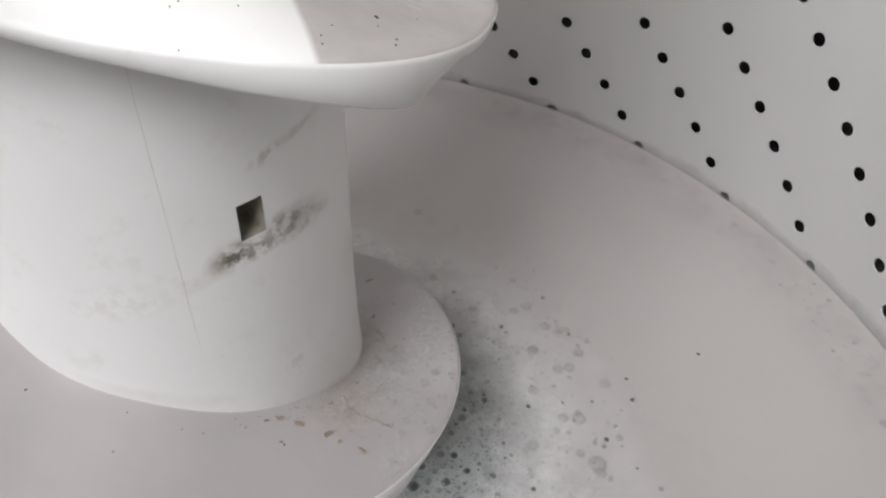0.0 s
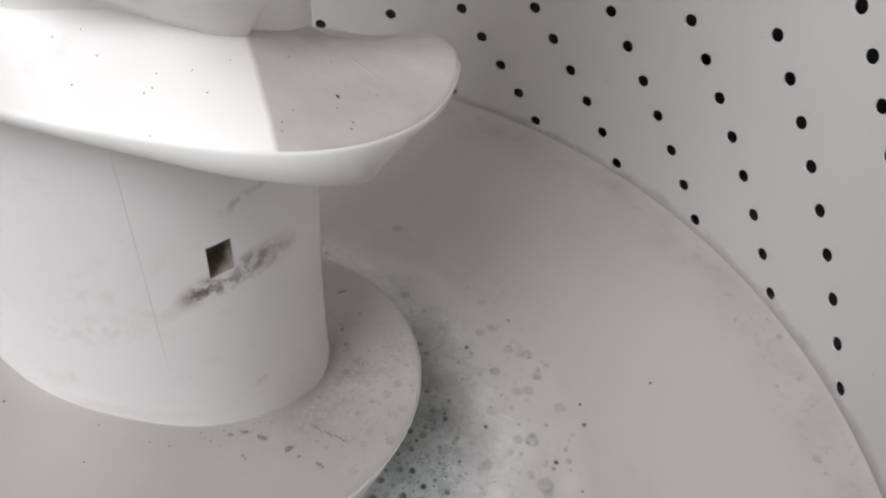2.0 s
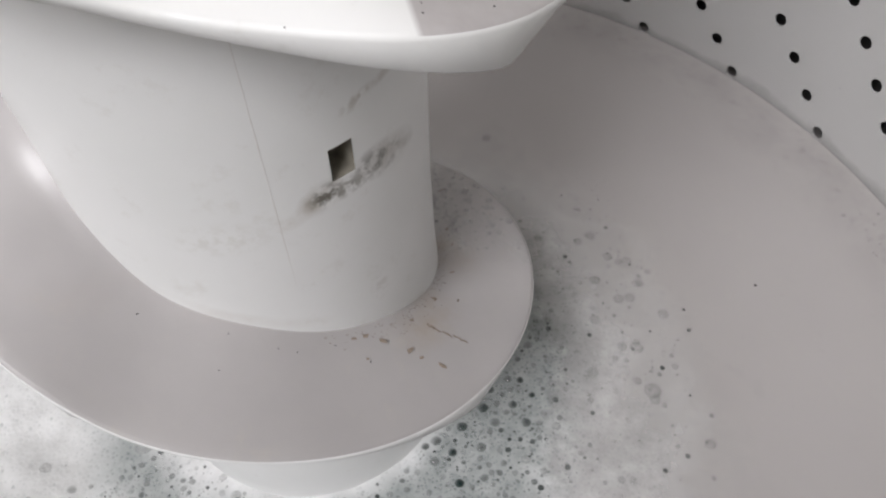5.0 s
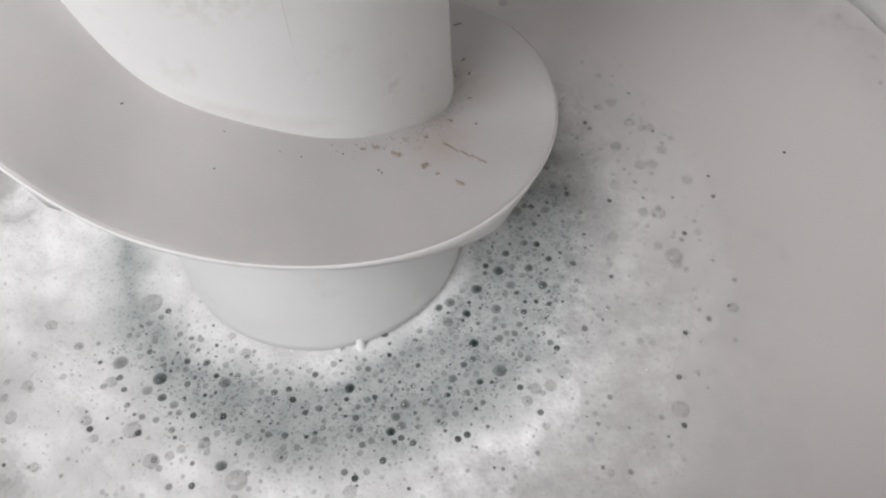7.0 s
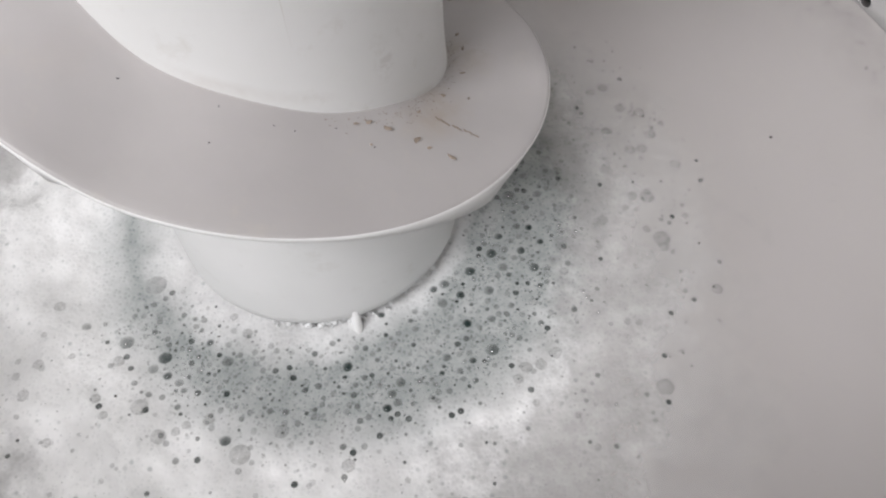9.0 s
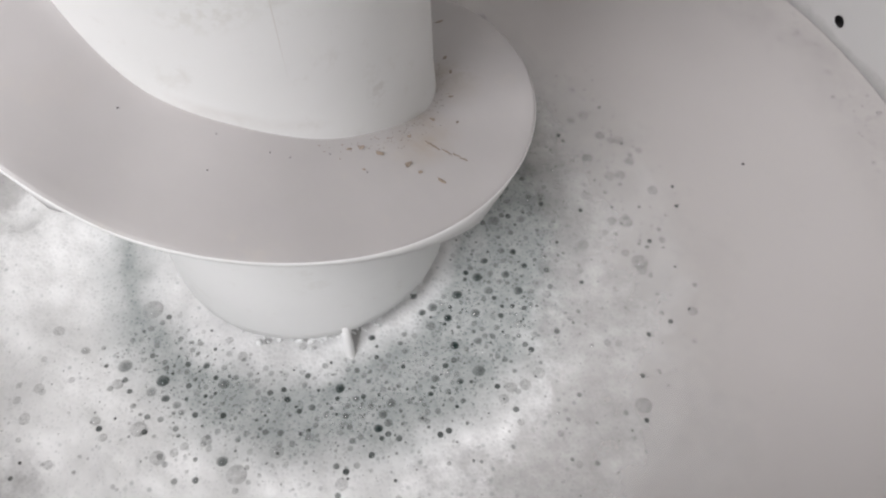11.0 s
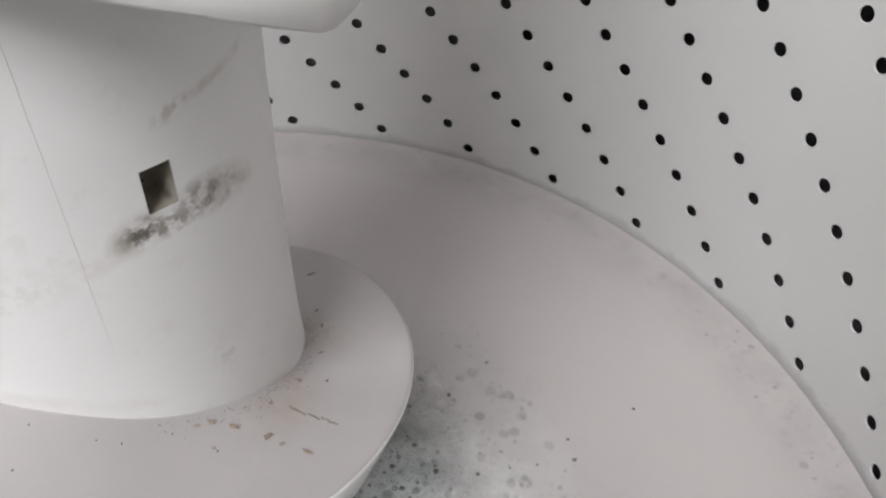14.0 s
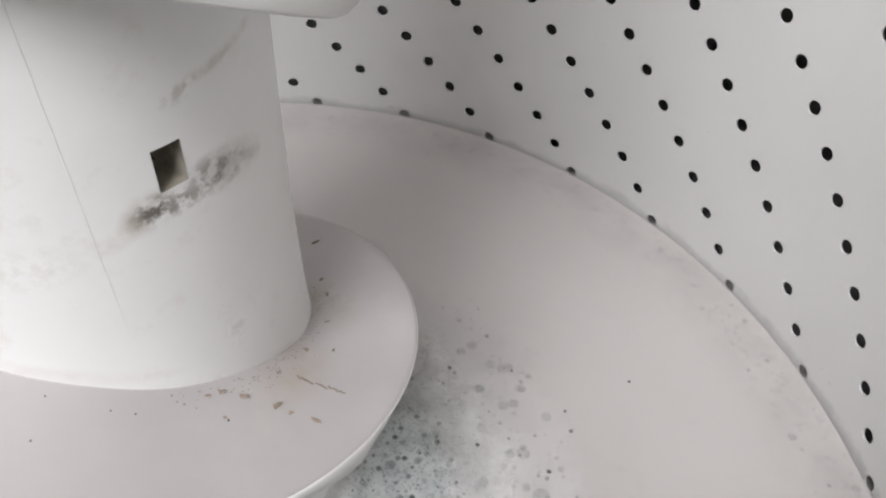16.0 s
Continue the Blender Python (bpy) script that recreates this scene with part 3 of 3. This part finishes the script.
def low_grime():
    """Brown crumbs and streaks of residue on the lower flight."""
    bm = bmesh.new()
    def put(deg, r, length, width, heading):
        fleck(bm, on_flight(LOW_EDGE, LOW_ROOT, LOW_RADIUS, deg, r) + UP * 0.0001, UP, length, width, radians(heading), 0.00008)
    for deg, r, length, width, heading in [
            (-53.3, 0.0518, 0.0044, 0.0014, -25), (-48.8, 0.0578, 0.0034, 0.0016, 40), (-45, 0.0655, 0.0038, 0.0012, -35), (-47.5, 0.0610, 0.0020, 0.0010, 10),
            (-57, 0.0492, 0.0030, 0.0012, 10), (-60.8, 0.0490, 0.0022, 0.0009, 0), (-60, 0.0554, 0.0010, 0.0008, 0), (-21.6, 0.0564, 0.0016, 0.0009, 60), (39, 0.0654, 0.0036, 0.0010, 20),
            (18.5, 0.0541, 0.0024, 0.0010, 50), (8, 0.0530, 0.0020, 0.0009, 80), (-8, 0.0520, 0.0026, 0.0009, 20), (-25, 0.0500, 0.0026, 0.0011, -20), (-40, 0.0505, 0.0020, 0.0010, 0)]:
        put(deg, r, length, width, heading)
    for k in range(16):        # the long thin streak
        f = k / 15
        put(-37.5 + 3.0 * f + random.uniform(-0.4, 0.4), 0.0545 + 0.0110 * f, random.uniform(0.0009, 0.0022), 0.0005, -35 + random.uniform(-25, 25))
    for k in range(150):      # crumbs caught along the foot of the column
        deg = random.choice((random.gauss(-42, 14), random.gauss(0, 14)))
        put(deg, 0.0474 + abs(random.gauss(0, 0.0024)), random.uniform(0.0002, 0.0008), random.uniform(0.00015, 0.0004), random.uniform(0, 180))
    return bm


def specks(sites, lo, hi):
    """Tiny dark specks: each a place and the surface's direction."""
    bm = bmesh.new()
    for where, normal in sites:
        fleck(bm, where, normal, random.uniform(lo, hi), random.uniform(lo, hi) * 0.6, random.uniform(0, 3))
    return bm


def vane(deg):
    """One lower blade, thin at the top and sweeping out below the water."""
    bm = bmesh.new()
    rows = []
    for k in range(13):
        f = k / 12
        z = 0.024 - 0.20 * f
        reach = 0.0515 + 0.11 * f ** 1.6
        half = 0.0017 + 0.0012 * f
        a, side = upright(deg), upright(deg + 90)
        base = Vector((0, 0, ZB + z))
        rows.append([base + a * 0.036 - side * half, base + a * (reach - half) - side * half, base + a * reach - side * half * 0.4,
                     base + a * reach + side * half * 0.4, base + a * (reach - half) + side * half, base + a * 0.036 + side * half])
    vs = grid_mesh(bm, rows, True)
    bm.faces.new(vs[0])
    bm.faces.new(vs[-1])
    bmesh.ops.recalc_face_normals(bm, faces=bm.faces)
    return bm


def back_blade():
    """The blade that stands behind the upper column."""
    bm = bmesh.new()
    rows = []
    for k in range(9):
        a = 36 + 28 * k / 8
        rows.append([polar(r, a, ZB + z) for r, z in ((0.044, 0.197), (0.0715, 0.197), (0.0735, 0.1995), (0.0735, 0.25), (0.044, 0.25))])
    vs = grid_mesh(bm, rows)
    bm.faces.new(vs[0])
    bm.faces.new(vs[-1])
    bmesh.ops.recalc_face_normals(bm, faces=bm.faces)
    return bm


def clinging_froth():
    """Small lumps of froth that hang on the column's lower rim."""
    bm = bmesh.new()
    for k in range(520):
        a = random.uniform(-165, 30)
        size = random.uniform(0.0004, 0.0008) if k % 6 else random.uniform(0.0008, 0.0016)
        p = polar(0.0500 - random.uniform(0, 0.0022), a, ZB + 0.0195 - abs(random.gauss(0, 0.0034)))
        m = Matrix.LocRotScale(p, None, (size, size * random.uniform(0.7, 1.1), size * random.uniform(0.6, 1.0)))
        bmesh.ops.create_icosphere(bm, subdivisions=1, radius=1, matrix=m)
    return bm


def agitator():
    ag = tagged(new("agitator"), "white plastic spiral auger agitator, stained, in a draining wash tub", "agitator")
    column = part("column", column_body(), PLASTIC, ag)
    part("port", port_recess(), GRIME, column, "square port with brown grimy inside")
    part("seam", seam_line(), GRIME_PALE, column, "thin brownish mould seam")
    low = part("auger_flight", flight(LOW_EDGE, LOW_ROOT, LOW_RADIUS, LOW_LIP, -190, 170, lambda deg, r, z: True), SHADED_SCUM, ag, "lower spiral flight with brown residue along its root")
    tagged(part("residue", low_grime(), RESIDUE, low, "brown crumbs of residue"), kind="stuff")
    top = part("auger_flight", flight(TOP_EDGE, TOP_ROOT, TOP_RADIUS, TOP_LIP, -540, 200, lambda deg, r, z: True), PART_SHADED, ag, "upper spiral flight, clean and bright, with dark specks")
    sites = []
    for deg, r in [(-37.2, 0.0653), (-51, 0.070), (-42, 0.0733), (-9.6, 0.074), (-62.2, 0.0546), (-63.6, 0.0568), (-65, 0.0574), (-76.4, 0.0474), (-74.4, 0.0547), (-56.7, 0.0549), (-56.6, 0.0596), (-48.8, 0.0531), (-71.6, 0.0464), (-50, 0.0683), (-46.9, 0.0664), (-40.6, 0.0721), (-66.2, 0.0641),
                   (-30, 0.068), (-26, 0.056), (-34, 0.052), (-70, 0.0505), (-40, 0.068), (-20, 0.064)]:
        sites.append((on_flight(TOP_EDGE, TOP_ROOT, TOP_RADIUS, deg, r), UP))
    tagged(part("specks", specks(sites[1:], 0.0002, 0.00045), SPECK, top), kind="stuff")
    dots = [(on_flight(LOW_EDGE, LOW_ROOT, LOW_RADIUS, deg, r), UP) for deg, r in
            [(-81.8, 0.0504), (-95.0, 0.0576), (-59.6, 0.0563), (-77.1, 0.0511), (-66.5, 0.0499), (-115.6, 0.0522), (-94.4, 0.0485)]]
    tagged(part("specks", specks(dots, 0.0004, 0.0008), SPECK, low), kind="stuff")
    part("speck", specks([(polar(0.0402, -53.5, ZB + 0.1715), upright(-53.5))], 0.0010, 0.0011), SPECK, column, "dark pinhole in the port")
    tagged(part("froth", clinging_froth(), FROTH, column, "white froth clinging under the column's rim"), kind="stuff")
    part("speck", specks(sites[:1], 0.0011, 0.0012), SPECK, top, "larger black speck")
    bm = bmesh.new()
    for k in range(24):
        f = k / 23
        fleck(bm, on_flight(TOP_EDGE, TOP_ROOT, TOP_RADIUS, -19.2 - 5.5 * f, 0.0551 + 0.011 * f), UP, 0.0007, 0.00035 if f > 0.3 else 0.0002, radians(-48))
    part("scratch", bm, SCUFF, top, "thin grey scratch")
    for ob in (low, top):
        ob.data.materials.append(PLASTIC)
    part("blade", back_blade(), PLASTIC, ag)
    part("hub", lathe([(0.060, ZB - 0.19), (0.047, ZB - 0.10), (0.041, ZB - 0.02), (0.0395, ZB + 0.05)], 64), PLASTIC, ag)
    for k in range(4):
        part("vane", vane(-74 + 90 * k), PLASTIC, ag)
    return ag


GRIME_PALE = spotted("seam_grime", (0.71, 0.695, 0.67), (0.77, 0.765, 0.755), (0.60, 0.56, 0.51), 0.6, 0.5, 0.68)
RESIDUE = spotted("residue", (0.24, 0.19, 0.15), (0.30, 0.25, 0.20), (0.16, 0.125, 0.095), 0.8, 0.45, 0.65)
SCUFF = spotted("scuff", (0.34, 0.33, 0.36), (0.42, 0.41, 0.44), (0.26, 0.25, 0.28), 0.6, 0.5, 0.8)
FROTH = spotted("clinging_froth", (0.86, 0.865, 0.86), (0.78, 0.79, 0.785), (0.6, 0.62, 0.61), 0.35, 0.6, 0.8)
r_nt = RESIDUE.node_tree
see_through(r_nt, r_nt.nodes["Principled BSDF"], ramp(r_nt, noise_tex(r_nt, coords(r_nt), 900, 4, 0.6), [(0.3, (0.6, 0.6, 0.6)), (0.55, (1, 1, 1))]))
agitator()


# ---- lint on the basket's wall ----
def wall_lint():
    bm = bmesh.new()
    spots = [(46.7, 0.110), (44.7, 0.0816), (40.2, 0.0683), (25.7, 0.0534), (57.4, 0.0946), (12, 0.15), (30, 0.14), (3, 0.06), (35, 0.17), (1.5, -0.003), (3.1, -0.002), (34.6, -0.003)]
    for deg, z in spots:
        fleck(bm, polar(R_TUB - 0.0001, deg, ZB + z), -upright(deg), random.uniform(0.0010, 0.0026), 0.0005, random.uniform(0, 3))
    tagged(part("lint", bm, SCUFF), "grey specks of lint stuck to the tub wall", "lint", kind="stuff")


wall_lint()


# ---- wash water and foam ----
def wash_water():
    w = part("water", lathe([(0.0001, 0.0), (0.05, 0.0), (0.10, 0.0), (0.2, 0.0), (0.24, 0.0), (0.256, 0.0), (0.2588, 0.0), (0.2594, 0.0002), (0.2596, 0.0009), (0.2597, 0.003), (0.2597, 0.0062)], 240), WATER)
    tagged(w, "milky grey soapy wash water, slowly draining", "water", kind="structure")
    tagged(part("scum", lathe([(0.215, 0.0003), (0.24, 0.0003), (0.252, 0.0003), (0.2585, 0.0003)], 160), SCUM_RING, w, "grey soap scum along the basket wall"), kind="stuff")
    return w


def dome(bm, x, y, r, sink=0.35, rings=3, seg=10):
    """The upper part of a bubble that floats at the surface."""
    lo = math.asin(sink)
    rows = []
    for i in range(rings):
        u = lo + (math.pi / 2 - lo) * i / rings
        rows.append([bm.verts.new((x + r * math.cos(u) * math.cos(2 * math.pi * k / seg), y + r * math.cos(u) * math.sin(2 * math.pi * k / seg), r * (math.sin(u) - sink) * 0.8)) for k in range(seg)])
    top = bm.verts.new((x, y, r * (1 - sink) * 0.8))
    for a, b in zip(rows, rows[1:]):
        for k in range(seg):
            bm.faces.new((a[k], a[(k + 1) % seg], b[(k + 1) % seg], b[k]))
    for k in range(seg):
        bm.faces.new((rows[-1][k], rows[-1][(k + 1) % seg], top))


def suds_height(x, y):
    r = math.hypot(x, y)
    n = noise.fractal(Vector((x * 34, y * 34, 0.3)), 1.0, 2.0, 4)
    m = noise.noise(Vector((x * 130, y * 130, 2.0)))
    ridge = 1 - abs(noise.noise(Vector((x * 60 + y * 35, y * 22 - x * 30, 5.0)))) * 2
    bank = max(0.0, min(1.0, (r - 0.080) / 0.025))        # thicker outside the spiral's shade
    heavy = max(0.18, min(1.0, 0.55 - x * 9 - (y + 0.05) * 3))
    rise = 0.0034 * bank * heavy * max(0.0, 0.5 + n) + 0.0012 * bank * max(0.0, ridge) * max(0.3, heavy)
    return (0.0009 + rise + 0.0005 * m + 0.0004 * n) * max(0.05, min(1.0, (0.215 - r) / 0.05))


def suds():
    bm = bmesh.new()
    rows = []
    for i in range(130):
        r = 0.036 + 0.174 * i / 129
        rows.append([Vector((r * math.cos(2 * math.pi * k / 360), r * math.sin(2 * math.pi * k / 360), 0)) for k in range(360)])
    for row in rows:
        for p in row:
            p.z = max(0.0003, suds_height(p.x, p.y))
    grid_mesh(bm, rows, True)
    bmesh.ops.recalc_face_normals(bm, faces=bm.faces)
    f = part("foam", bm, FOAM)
    tagged(f, "white soap foam floating round the agitator on the wash water", "foam")
    # the bubbles that stand out, each with its place and radius in millimetres
    big = [(-0.0665, -0.0511, 2.9), (-0.0523, -0.0574, 2.7), (-0.0557, -0.0614, 2.1), (-0.0505, -0.0641, 1.8), (-0.0464, -0.0666, 1.8), (-0.0443, -0.0695, 1.4), (-0.0812, -0.0449, 1.9), (-0.0286, -0.0873, 2.3), (-0.0306, -0.0597, 2.4), (-0.0373, -0.0523, 1.6), (0.0011, -0.0473, 1.2), (0.0105, -0.0633, 2.0), (0.0134, -0.0699, 1.3), (0.0285, -0.0697, 2.0), (0.0256, -0.0736, 1.8), (0.0275, -0.0766, 1.8), (0.0239, -0.0785, 1.8), (0.0426, -0.067, 1.3), (0.039, -0.0689, 1.1), (0.0445, -0.0614, 1.8), (0.022, -0.0445, 1.6), (0.0448, -0.0331, 2.2), (0.0437, -0.0406, 2.3), (0.0375, -0.0279, 2.0), (0.0408, -0.0351, 1.7), (0.0323, -0.0472, 1.3), (0.0503, -0.0377, 1.8), (-0.0437, -0.0432, 1.2), (-0.0366, -0.0637, 1.0), (-0.0167, -0.0766, 1.0), (-0.0003, -0.0894, 1.1)]
    big += [(0.0713, 0.0044, 2.5), (0.0821, 0.0043, 2.0), (0.073, -0.01, 1.6), (0.0774, -0.0106, 1.6), (0.0677, -0.0197, 1.6), (0.0736, -0.0206, 1.9), (0.0779, -0.0278, 2.0), (0.0665, -0.0271, 2.2), (0.0544, -0.0282, 2.3), (0.0607, -0.0363, 2.1), (0.0682, -0.0427, 1.5), (0.0609, -0.0475, 1.8), (0.0521, -0.049, 1.9), (0.0602, -0.0593, 2.6), (0.0533, -0.063, 1.5), (0.0539, -0.0701, 1.3), (0.0709, -0.0235, 1.6), (0.0626, -0.0212, 2.2), (0.0658, -0.0142, 1.8), (0.0812, -0.017, 1.6), (0.0637, -0.0501, 1.2), (0.0596, -0.0436, 1.1), (0.0541, -0.0416, 1.1)]
    faint = [(-0.0595, -0.0291, 4.2), (-0.0678, -0.0584, 2.3), (-0.0836, -0.0564, 1.4), (-0.0574, -0.0756, 3.2), (-0.0504, -0.0852, 3.0), (-0.0349, -0.0799, 2.2), (-0.0105, -0.0851, 2.9), (-0.0233, -0.0919, 3.8), (-0.0247, -0.0495, 2.1), (-0.0299, -0.0429, 1.6), (-0.0031, -0.0467, 1.8), (0.0263, -0.0562, 1.6), (0.0394, -0.0761, 1.8), (-0.0724, -0.0722, 2.1), (-0.0687, -0.0781, 1.8), (-0.0862, -0.0858, 1.9), (-0.1004, -0.0632, 1.8), (-0.0417, -0.0816, 1.7), (0.0712, -0.0662, 2.5), (0.0683, -0.0702, 2.0), (0.0886, -0.0299, 1.9), (0.0762, -0.0419, 2.0), (0.0818, -0.0463, 1.4), (0.1173, -0.0751, 3.2), (0.1245, 0.0011, 3.0), (0.1154, -0.0032, 1.6), (0.1265, -0.0179, 3.5), (0.1425, -0.0398, 2.2), (0.131, 0.031, 2.6), (0.125, 0.042, 1.8)]
    me = None
    for x, y, mm in big + faint:
        if me is None:
            b = bmesh.new()
            dome(b, 0, 0, 0.001, 0.3, 5, 20)
            ob = part("bubble", b, BIG_BUBBLE, f, "clear dark bubble in the foam")
            me = ob.data
        else:
            ob = new("bubble", me)
            ob.parent = f
        ob.location = (x, y, suds_height(x, y) - 0.0002)
        if (x, y, mm) in faint:
            ob.material_slots[0].link = 'OBJECT'
            ob.material_slots[0].material = FAINT_BUBBLE
        ob.scale = (mm, mm * random.uniform(0.85, 1.0), mm)
    small = bmesh.new()
    made = 0
    taken = [(x, y, mm / 1000) for x, y, mm in big]
    while made < 5000:
        a = random.uniform(-150, 40)
        r = random.gauss(0.074, 0.010) if random.random() < 0.74 else random.uniform(0.055, 0.15)
        if r < 0.053 or r > 0.15:
            continue
        size = min(0.0013, 0.00017 * random.paretovariate(1.35))
        if r > 0.105:
            size *= 0.8
        x, y = r * math.cos(radians(a)), r * math.sin(radians(a))
        if any((x - u) ** 2 + (y - v) ** 2 < (size + w) ** 2 for u, v, w in taken if w > 0.0006):
            continue
        if size > 0.0006:
            taken.append((x, y, size))
        dome(small, x, y, size, 0.3, 2, 8)
        small.verts.ensure_lookup_table()
        lift = suds_height(x, y) - 0.0001
        for v in small.verts[-17:]:
            v.co.z += lift
        made += 1
    tagged(part("froth", small, BUBBLE, f, "tiny dark bubbles"), kind="stuff")
    pale = bmesh.new()
    for k in range(200):
        a, r = random.gauss(0, 22), random.uniform(0.088, 0.142)
        if k % 3 == 0:
            a, r = random.uniform(-160, -40), random.uniform(0.092, 0.125)
        size = min(0.0026, 0.0006 * random.paretovariate(1.6))
        if k % 5 == 4:
            a, r, size = random.uniform(-22, 16), random.uniform(0.236, 0.257), size * 0.8
        x, y = r * math.cos(radians(a)), r * math.sin(radians(a))
        had = len(pale.verts)
        dome(pale, x, y, size, 0.45, 3, 12)
        pale.verts.ensure_lookup_table()
        for v in pale.verts[had:]:
            v.co.z += suds_height(x, y) - 0.0002 if r < 0.2 else 0.0003
    tagged(part("froth", pale, FAINT_BUBBLE, f, "pale soft bubbles"), kind="stuff")
    return f


def floating_speck():
    bm = bmesh.new()
    fleck(bm, Vector((0, 0, 0.0002)), UP, 0.0016, 0.0013, 0.4)
    return tagged(part("speck", bm, SPECK), "black speck floating on the wash water", "speck")


def flight_suds():
    """A lacy film of suds on the lower flight, which slides down the spiral."""
    bm = bmesh.new()
    def at(deg, r):
        return on_flight(LOW_EDGE, LOW_ROOT, LOW_RADIUS, deg, r)
    rows = []
    for k in range(41):
        a = -48 + 78 * k / 40
        rows.append([at(a, 0.0505 + 0.0255 * j / 12) + UP * 0.0005 for j in range(13)])
    grid_mesh(bm, rows)
    ob = tagged(part("soap_film", bm, SUDS_FILM), "thin lacy soap suds lying on the spiral flight", "soap film")
    b = bmesh.new()
    for k in range(170):
        a, r = random.gauss(-14, 15), random.uniform(0.052, 0.0755)
        if not -46 < a < 28:
            continue
        size = min(0.0016, 0.00035 * random.paretovariate(1.5))
        had = len(b.verts)
        dome(b, 0, 0, size, 0.4, 3, 10)
        b.verts.ensure_lookup_table()
        p = at(a, r) + UP * 0.0004
        for v in b.verts[had:]:
            v.co += p
    tagged(part("froth", b, FAINT_BUBBLE, ob, "small clear bubbles"), kind="stuff")
    return ob


SUDS_FILM, suds_nt, suds_b = shader("suds_film", 0.3)
suds_b.inputs["Base Color"].default_value = (0.72, 0.72, 0.715, 1)
suds_co = coords(suds_nt)
suds_v = node(suds_nt, "ShaderNodeTexVoronoi", Scale=330.0)
suds_v.feature = 'DISTANCE_TO_EDGE'
suds_nt.links.new(suds_co, suds_v.inputs["Vector"])
suds_lace = ramp(suds_nt, suds_v.outputs["Distance"], [(0.03, (0.30, 0.30, 0.30)), (0.14, (0.05, 0.05, 0.05))])
suds_patch = ramp(suds_nt, noise_tex(suds_nt, suds_co, 55, 5, 0.6), [(0.42, (0, 0, 0)), (0.62, (1, 1, 1))])
see_through(suds_nt, suds_b, math_node(suds_nt, 'MULTIPLY', suds_lace, suds_patch))

water = wash_water()
foam = suds()
speck = floating_speck()
film_of_suds = flight_suds()


def motions():
    for thing, x, y in ((water, 0, 0), (foam, 0, 0), (speck, 0.1797, 0.028)):
        walk(thing, [(t, pose(x, y, ZB + z)) for t, z in LEVELS])
    # the film drifts down along the spiral: a turn about the column with the spiral's drop
    walk(film_of_suds, [(t, pose(0, 0, -0.00031 * turn, 0, 0, turn)) for t, turn in [(0, 0), (2, 2), (4.2, 14), (5.2, 55), (6.3, 100), (16, 110)]])


motions()
